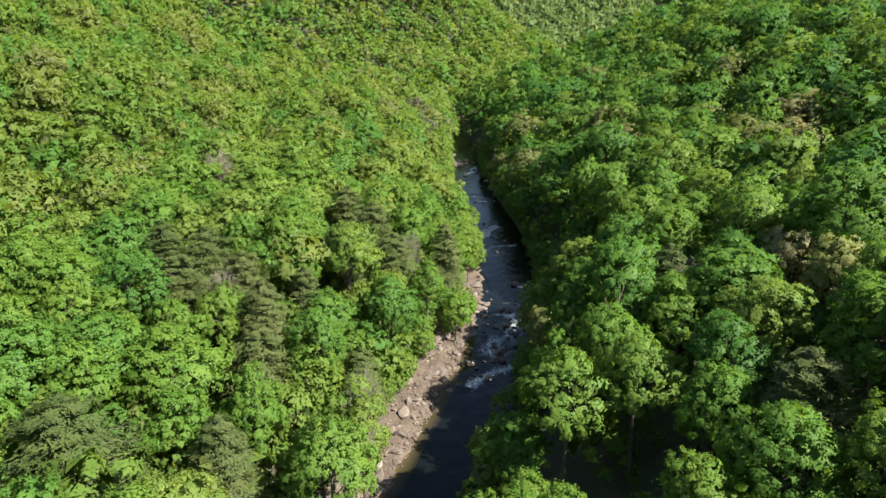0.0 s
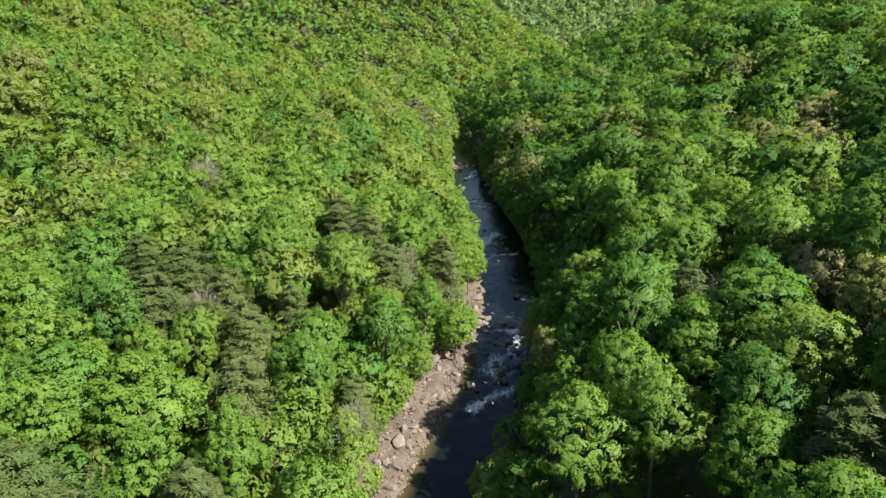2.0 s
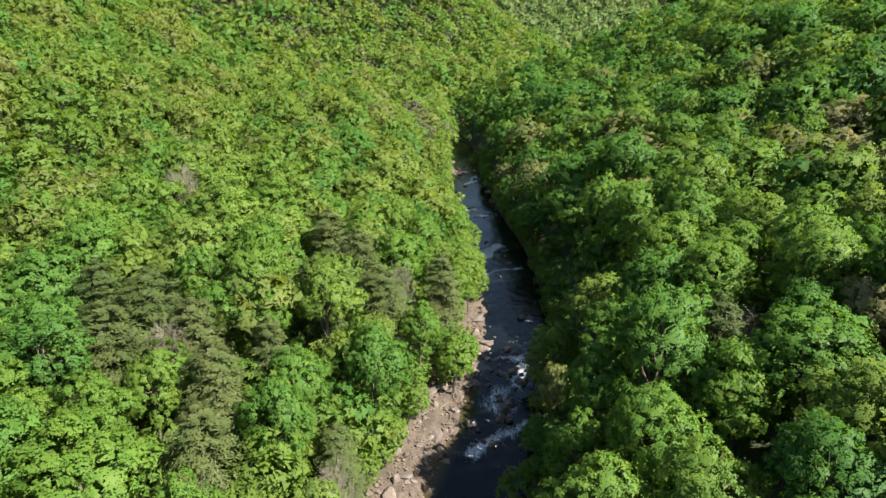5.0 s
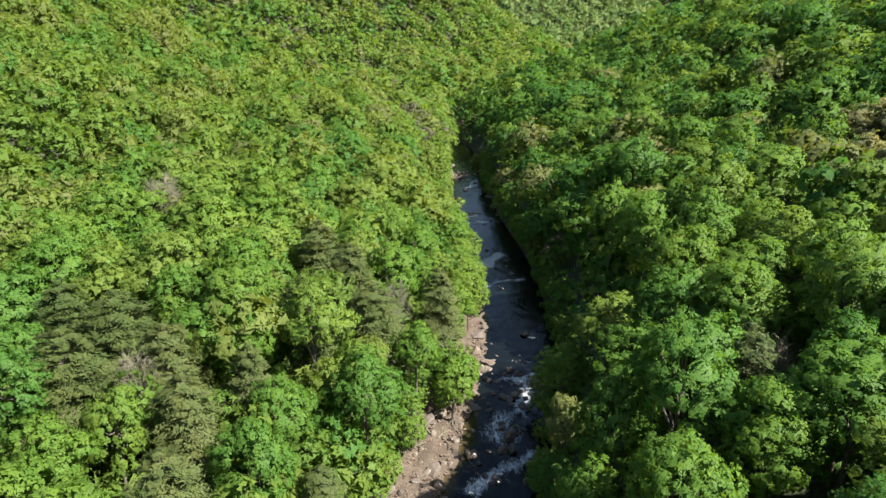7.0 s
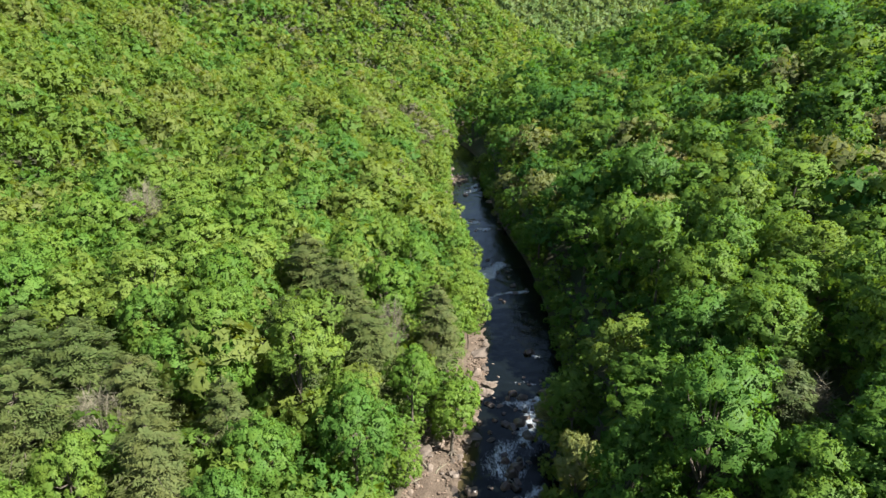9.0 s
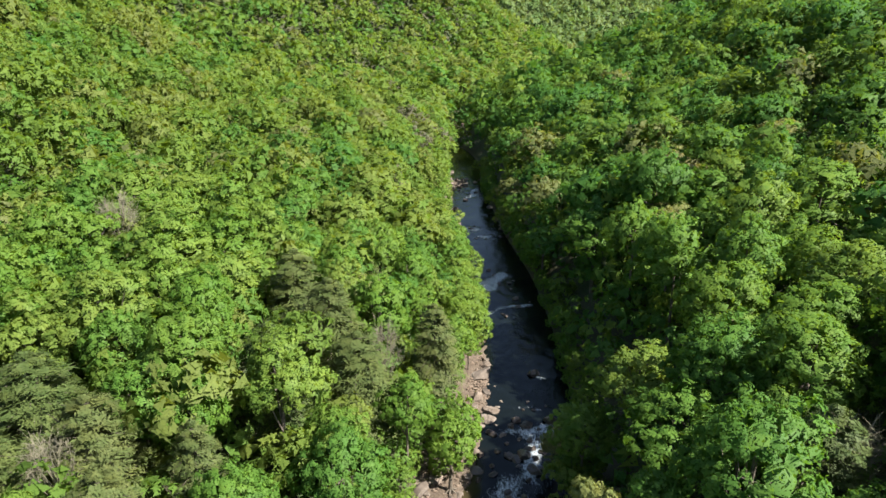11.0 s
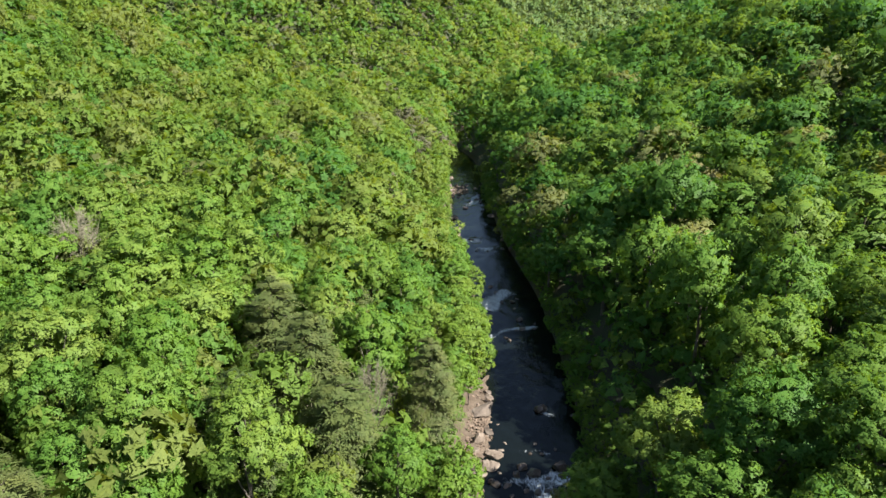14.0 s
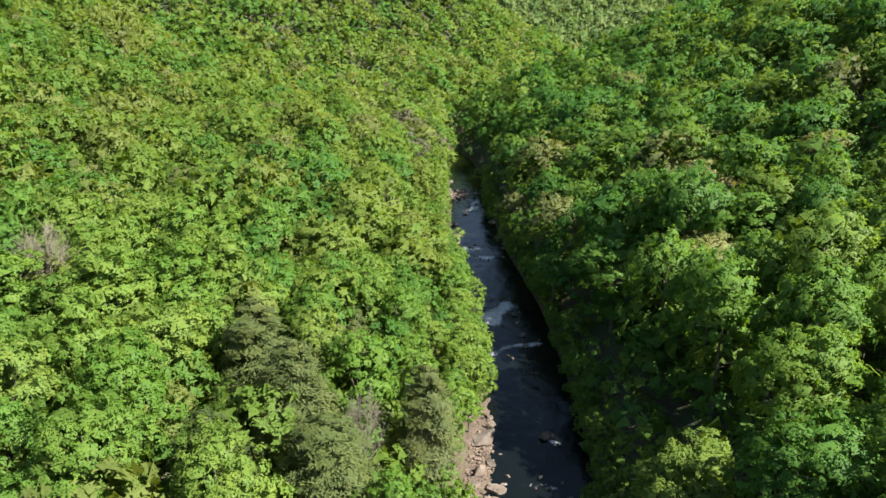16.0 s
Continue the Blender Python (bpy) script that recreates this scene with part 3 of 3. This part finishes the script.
plant("broad", 3, 23.8, 106.6, 17.6, 40.0, 1.16)     # stands clear of its neighbours

# Low trees and bushes that lean over the banks.
for side in (-1, 1):
    y = 44.0
    while y < 300:
        bar = side < 0 and y < 117
        rocks = side < 0 and 117 <= y < 141
        for near, wide, low, high in (((14.8, 16.4, 3.0, 5.5), (17.0, 19.5, 5.0, 8.0)) if bar else ((13.2, 14.6, 3.5, 6.0),) if rocks
                                      else ((8.8, 10.4, 3.5, 7.0), (11.0, 13.5, 6.0, 9.0)) if side < 0 else ((5.2, 6.2, 2.2, 4.0), (6.6, 8.0, 2.6, 5.0)) if 112 < y < 172 else ((5.4, 7.0, 4.0, 8.0),)):
            u = side * float(rng.uniform(near, wide))
            tall = float(rng.uniform(low, high))
            plant("bush", int(rng.integers(5)), float(centre(y)) + u, y, tall, float(rng.uniform(0, 360)), float(rng.uniform(0.9, 1.25)))
            TAKEN.pop()
        y += float(rng.uniform(3.4, 4.8)) if y < 190 else 6.5
plant("pale", 1, 15.9, 112.6, 7.5, 20.0, 0.95)      # a pale bush over the water
plant("bush", 2, 7.6, 72.6, 7.5, 70.0, 1.2)
TAKEN[-2:] = []
# Willowy growth that hangs over the rocks at the head of the bar.
for x, y, tall in ((1.2, 110.6, 6.0), (2.6, 112.4, 8.5), (3.9, 114.8, 8.0), (3.9, 118.0, 7.5), (-3.4, 100.5, 6.0), (-6.0, 93.0, 5.5)):
    plant("bush", int(rng.integers(5)), x, y, tall, float(rng.uniform(0, 360)), float(rng.uniform(0.85, 1.1)))
    TAKEN.pop()
NEAR = dict(x0=-60, x1=62, y0=34, y1=160)
rng = np.random.default_rng(21)
x, y = scatter(rng, NEAR["x0"], NEAR["x1"], NEAR["y0"], NEAR["y1"], 7.4)
u = x - centre(y)
glade = (np.hypot((x - 28.5) / 11.0, (y - 118.5) / 7.5) < 1) | (np.hypot((x - 33.5) / 6.0, (y - 106.5) / 5.0) < 1)
glade |= (u > 0) & (u < 16.5) & (y > 113) & (y < 160)
glade |= np.hypot((x - 13.5) / 5.5, (y - 53) / 6.5) < 1
ok = free(x, y) & ~glade & ~((x > centre(y)) & (rng.random(len(x)) < 0.10))
x, y = x[ok], y[ok]
ok = np.abs(x) < 0.62 * (y + 26)
xr, yr = x[~ok], y[~ok]
for px, py in zip(x[ok], y[ok]):
    # Leaf colours imitate the light: more yellow-green on the sunward-facing west, deeper greens east.
    sun_tint = px < centre(py)
    i = int(rng.choice(10, p=(0.16, 0.16, 0.16, 0.16, 0.08, 0.08, 0.08, 0.08, 0.02, 0.02) if sun_tint else (0.07, 0.07, 0.07, 0.07, 0.14, 0.14, 0.14, 0.14, 0.08, 0.08)))
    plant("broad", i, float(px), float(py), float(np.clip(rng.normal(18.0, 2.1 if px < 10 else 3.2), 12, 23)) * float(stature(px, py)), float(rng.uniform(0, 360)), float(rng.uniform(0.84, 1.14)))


def clear_of_firs(x, y):
    firs = np.array(EVERGREENS)
    return (np.hypot(x[:, None] - firs[None, :, 0], y[:, None] - firs[None, :, 1]) > firs[None, :, 2] + 0.6).all(1)


def woods(name, label, rng, x, y, shapes, tallest=1.0, leaf=None, wide=(0.80, 1.10)):
    """Many trees joined into one stuff object."""
    z = ground(x, y) - 0.2
    vs, fs, tints, ns, n = [], {}, [], [], 0
    pick = rng.integers(len(shapes), size=len(x))
    for k, (v, faces, nn) in enumerate(shapes):
        own = np.where(pick == k)[0]
        if not len(own):
            continue
        th = rng.uniform(0, 2 * np.pi, len(own))
        s = np.clip(rng.normal(1.0, 0.14, len(own)), 0.68, 1.35) * tallest * stature(x[own], y[own])
        w = s * rng.uniform(*wide, len(own))
        c, sn = np.cos(th) * w, np.sin(th) * w
        p = np.stack([c[:, None] * v[None, :, 0] - sn[:, None] * v[None, :, 1] + x[own][:, None],
                      sn[:, None] * v[None, :, 0] + c[:, None] * v[None, :, 1] + y[own][:, None],
                      s[:, None] * v[None, :, 2] + z[own][:, None]], -1).reshape(-1, 3)
        vs.append(p)
        c1, s1 = np.cos(th), np.sin(th)
        ns.append(np.stack([c1[:, None] * nn[None, :, 0] - s1[:, None] * nn[None, :, 1], s1[:, None] * nn[None, :, 0] + c1[:, None] * nn[None, :, 1],
                            np.repeat(nn[None, :, 2], len(own), 0)], -1).reshape(-1, 3))
        for f in faces:
            g = (f[None] + (n + np.arange(len(own)) * len(v))[:, None, None]).reshape(-1, f.shape[1])
            fs.setdefault(f.shape[1], []).append(g)
        # Sunlight put into the tint: yellower west slope, greener, darker east slope.
        sun_tint = np.where(x[own] < centre(y[own]), 0.08, -0.22)
        tints.append(np.repeat(np.clip(np.where(rng.random(len(own)) < 0.03, 1.0, np.minimum(rng.beta(1.6, 1.35, len(own)) + sun_tint, 0.95)), 0.02, 1.0), len(v)))
        n += len(p)
    faces = [np.concatenate(g) for g in fs.values()]
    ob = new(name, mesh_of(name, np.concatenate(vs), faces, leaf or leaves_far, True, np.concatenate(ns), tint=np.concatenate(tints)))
    return tagged(ob, label, "forest", kind="stuff")


rng = np.random.default_rng(31)
x, y = scatter(rng, -230, 230, -40, 330, 7.5)
inside = (x > NEAR["x0"]) & (x < NEAR["x1"]) & (y > NEAR["y0"]) & (y < NEAR["y1"])
ok = ~inside & free(x, y) & (np.abs(x) < np.maximum(0.70 * y + 26, 44)) & (np.abs(x - centre(y)) < 182)
x, y = np.concatenate([x[ok], xr]), np.concatenate([y[ok], yr])
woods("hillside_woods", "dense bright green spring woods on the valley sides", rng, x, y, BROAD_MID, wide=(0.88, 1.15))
x, y = scatter(rng, -230, 230, 20, 330, 8.6)
u = x - centre(y)
ok = (np.abs(u) > 14) & (np.abs(u) < 182) & (np.abs(x) < np.maximum(0.70 * y + 26, 44)) & ~((x > NEAR["x0"]) & (x < NEAR["x1"]) & (y < NEAR["y1"]))
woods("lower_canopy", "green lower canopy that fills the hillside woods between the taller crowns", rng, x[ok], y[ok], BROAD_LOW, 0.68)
x, y = scatter(rng, -66, 0, 40, 164, 6.6)
u = x - centre(y)
ok = (u < -19) & (np.abs(x) < 0.66 * (y + 20)) & clear_of_firs(x, y)
woods("second_canopy", "green second canopy filling the wood beneath the tallest crowns", rng, x[ok], y[ok], BROAD_MID, 0.72)
x, y = scatter(rng, -66, 66, 36, 170, 5.0)
u = x - centre(y)
ok = (np.abs(x) < 0.66 * (y + 20)) & ~((u < 0) & (u > -17.0) & (y < 146)) & ((u < 0) | (rng.random(len(x)) < np.where((u < 26) & (y > 98) & (y < 162), 0.9, 0.4)))
xb, yb = scatter(rng, -30, 10, 168, 262, 4.6)
belt = (xb - centre(yb) > -32) & (xb < centre(yb) - 11)
x, y, ok = np.concatenate([x, xb]), np.concatenate([y, yb]), np.concatenate([ok, belt])
woods("understory", "shaded green saplings and undergrowth beneath the trees", rng, x[ok], y[ok], SAPLINGS)
x, y = scatter(rng, -330, 300, 330, 720, 7.8)
u = x - centre(y)
ok = (u > np.where(y < 420, -188, -245)) & (u < np.where(y < 500, 176, 10)) & ((y < 600) | (x > -60))
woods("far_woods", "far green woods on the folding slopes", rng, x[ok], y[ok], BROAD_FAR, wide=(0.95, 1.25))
x, y = scatter(rng, 20, 470, 830, 1110, 8.4)
woods("ridge_woods", "green woods on the distant ridge, with haze put into the leaf colour", rng, x, y, BROAD_HIGH, 1.02, hazed_ridge_leaves)
x, y = scatter(rng, -420, 420, -160, 900, 21.0)
u = x - centre(y)
seen = (y > -42) & (y < 720) & (np.abs(u) < 182) & (np.abs(x) < np.maximum(0.70 * y + 26, 45))
woods("outer_woods", "green woods beyond the gorge rims", rng, x[~seen], y[~seen], BROAD_DIM, 1.15)



# ---- stones and driftwood ----
def stone_shape(rng, level, flat, sharp):
    v, f = BALLS[level]
    seed = rng.uniform(0, 50, 3)
    k = np.array([1 + 0.34 * noise.noise(Vector(p * 1.3 + seed)) + 0.12 * noise.noise(Vector(p * 3.7 + seed)) for p in v])
    p = v * k[:, None]
    for _ in range(sharp):
        n = rng.normal(size=3)
        n /= np.linalg.norm(n)
        d = p @ n
        cut = rng.uniform(0.5, 0.75)
        p = p - np.where(d > cut, d - cut, 0)[:, None] * n * 0.9
    return p * np.array([1.0, rng.uniform(0.6, 0.9), flat]), [f]


rng = np.random.default_rng(41)
DRY = [mesh_of("boulder", *stone_shape(rng, 3, rng.uniform(0.42, 0.7), 11), sandstone) for i in range(7)]
PEBBLY = [mesh_of("boulder", *stone_shape(rng, 2, rng.uniform(0.42, 0.7), 9), sandstone) for i in range(6)]
WET = [mesh_of("boulder", *stone_shape(rng, 3, rng.uniform(0.45, 0.7), 5), wet_stone) for i in range(5)]


def boulder(mesh, x, y, size, label, group, sink=0.35, z=None):
    ob = new("boulder", mesh)
    base = float(ground(x, y)) if z is None else z
    ob.matrix_basis = pose(x, y, base + size * (0.5 - sink) * 0.8, float(rng.uniform(-14, 14)), float(rng.uniform(-14, 14)), float(rng.uniform(0, 360))) @ Matrix.Diagonal((size, size * float(rng.uniform(0.85, 1.15)), size, 1))
    return tagged(ob, label, "rock", group)


# Great blocks of the far end of the bar: x, y, half length.
for x, y, r in ((7.7, 136.0, 2.3), (8.4, 131.5, 1.3), (6.9, 129.0, 1.6), (8.8, 126.5, 1.7), (7.6, 124.0, 1.3), (9.4, 123.0, 1.1), (6.0, 122.0, 1.2),
                (9.9, 133.8, 0.9), (10.6, 129.3, 1.1), (9.9, 126.9, 1.5), (8.2, 124.2, 1.4), (0.5, 89.4, 0.8), (4.3, 102.2, 1.1), (0.2, 94.6, 1.4), (-6.0, 84.5, 1.6), (-6.2, 79.6, 1.3), (-9.0, 72.5, 1.4),
                (5.4, 118.5, 1.0), (6.6, 116.0, 0.9), (3.6, 113.0, 0.9), (1.2, 92.5, 1.0), (-5.4, 87.5, 1.3), (-4.6, 84.0, 0.9), (-7.4, 80.5, 1.0),
                (-6.6, 76.0, 1.2), (-8.4, 71.0, 1.1), (9.0, 140.5, 1.0)):
    boulder(DRY[int(rng.integers(7))], x, y, r, "pale pinkish-grey sandstone boulder on the stream bank", "boulders on the bank")
for i in range(150):
    y = float(rng.uniform(56, 142))
    wide = 14.5 if y < 117 else 10.8
    u = -float(rng.uniform(7.6, wide))
    r = float(min(1.5, 0.28 + rng.exponential(0.36)))
    if y > 117 and i % 5:
        continue
    shapes = DRY if r > 0.75 else PEBBLY
    boulder(shapes[int(rng.integers(len(shapes)))], float(centre(y)) + u, y, r, "pale pinkish-grey sandstone boulder on the stream bank", "boulders on the bank")
for i in range(64):
    y = float(rng.uniform(200, 292))
    u = float(rng.choice((-1.25, -1.25, 0.8))) * float(rng.uniform(5.2, 7.4))
    boulder(DRY[int(rng.integers(7))], float(centre(y)) + u, y, float(rng.uniform(0.6, 1.9)), "weathered sandstone boulder at the water's edge", "boulders at the water's edge")
for px, py, half, wide, turn, power in RAPIDS:
    for i in range(int(2 + half * 1.1)):
        y = float(rng.normal(py, half * 0.5))
        x = float(rng.normal(px, 1.2 + wide * 0.8))
        boulder(WET[int(rng.integers(5))], x, y, float(min(1.4, 0.35 + rng.exponential(0.32))), "dark wet boulder standing in the rapids", "boulders in the stream", 0.5, float(stream_level(y)) - 0.1)
# Flat slabs between which the water drops, beside the bar.
for i in range(26):
    y = float(rng.uniform(100, 124))
    x = float(centre(y)) + float(rng.uniform(-8.0, 1.0))
    boulder(WET[int(rng.integers(5))], x, y, float(rng.uniform(0.5, 1.5)), "dark wet flat slab between the drops of the stream", "slabs in the stream", 0.62, float(stream_level(y)) - 0.1)
for i in range(34):
    x, y = 8.0 + float(rng.normal(0, 3.4)), 272.0 + float(rng.normal(0, 6.5))
    boulder(DRY[int(rng.integers(7))], x, y, float(min(2.0, 0.5 + rng.exponential(0.5))), "brown sandstone boulder on a shoal in the stream", "boulders on the shoal")

bits = []
for i in range(2000):
    y = float(rng.uniform(50, 143))
    wide = 15.5 if y < 117 else 11.0
    u = -float(rng.uniform(7.2, wide))
    px = float(centre(y)) + u
    v, f = BALLS[2] if i % 6 == 0 else BALLS[1]
    r = float(rng.uniform(0.08, 0.30))
    p = v * (1 + rng.normal(0, 0.13, len(v)))[:, None] * np.array([1, rng.uniform(0.6, 1), rng.uniform(0.4, 0.7)]) * r
    th = rng.uniform(0, 6.3)
    p = np.stack([p[:, 0] * np.cos(th) - p[:, 1] * np.sin(th), p[:, 0] * np.sin(th) + p[:, 1] * np.cos(th), p[:, 2]], 1)
    bits.append((p + np.array([px, y, float(ground(px, y)) + r * 0.25]), [f]))
v, f = join(bits)
tagged(new("cobbles", mesh_of("cobbles", v, f, gravel)), "loose reddish-brown cobbles on the gravel bar", "stones", kind="stuff")


def driftwood(x, y, length, turn, thick):
    line = np.array([(t * length - length / 2, 0.18 * math.sin(t * 4.0), 0.07 * math.sin(t * 7)) for t in np.linspace(0, 1, 7)])
    pieces = [tube(line, thick * np.linspace(1.0, 0.35, 7), 7)]
    for k in (2, 3, 4, 5):
        tip = line[k] + np.array([0.6, float(rng.normal(0, 0.7)), float(rng.uniform(0.1, 0.6))])
        pieces.append(tube([line[k], (line[k] + tip) / 2 + 0.05, tip], [thick * 0.4, thick * 0.25, 0.01], 5))
    ob = new("driftwood_log", mesh_of("driftwood_log", *join(pieces), twig, True))
    ob.matrix_basis = pose(x, y, float(ground(x, y)) + thick + 0.12, 0, 0, turn)
    return tagged(ob, "bleached grey driftwood log stranded on the bar", "log", "driftwood on the bar")


for x, y, length, turn, thick in ((-3.2, 101.0, 4.5, 40, 0.16), (-1.5, 106.0, 3.6, 110, 0.12), (0.4, 112.0, 4.0, 75, 0.14), (-6.4, 94.0, 3.4, 20, 0.11), (2.4, 115.5, 3.0, 150, 0.12), (-9.6, 78.0, 2.6, 60, 0.09)):
    driftwood(x, y, length, turn, thick)
for k in range(12):
    y = float(rng.uniform(62, 116))
    driftwood(float(centre(y)) - float(rng.uniform(9.0, 14.5)), y, float(rng.uniform(1.4, 3.2)), float(rng.uniform(0, 180)), float(rng.uniform(0.05, 0.10)))


def snag(x, y, height):
    """A dead trunk with spreading roots and broken limbs."""
    pieces = [tube([(0, 0, -0.5), (0.05, 0.02, height * 0.4), (0.2, 0.1, height)], [0.32, 0.22, 0.12], 9)]
    for k in range(6):
        th = k * 1.05 + float(rng.normal(0, 0.2))
        out = np.array([math.cos(th), math.sin(th), 0])
        pieces.append(tube([out * 0.1 + np.array([0, 0, 0.5]), out * 0.6 + np.array([0, 0, 0.15]), out * 1.3 + np.array([0, 0, -0.25])], [0.14, 0.11, 0.04], 5))
    for z, th in ((0.55, 0.4), (0.7, 2.9), (0.85, 4.6)):
        out = np.array([math.cos(th), math.sin(th), 0.5])
        foot = np.array([0.1, 0.05, height * z])
        pieces.append(tube([foot, foot + out * 0.8], [0.08, 0.02], 5))
    ob = new("tree_snag", mesh_of("tree_snag", *join(pieces), bark, True))
    ob.matrix_basis = pose(x, y, float(ground(x, y)), 0, 0, 30)
    return tagged(ob, "brown dead trunk with bare roots on the stony bank", "tree")


snag(2.4, 108.3, 4.6)
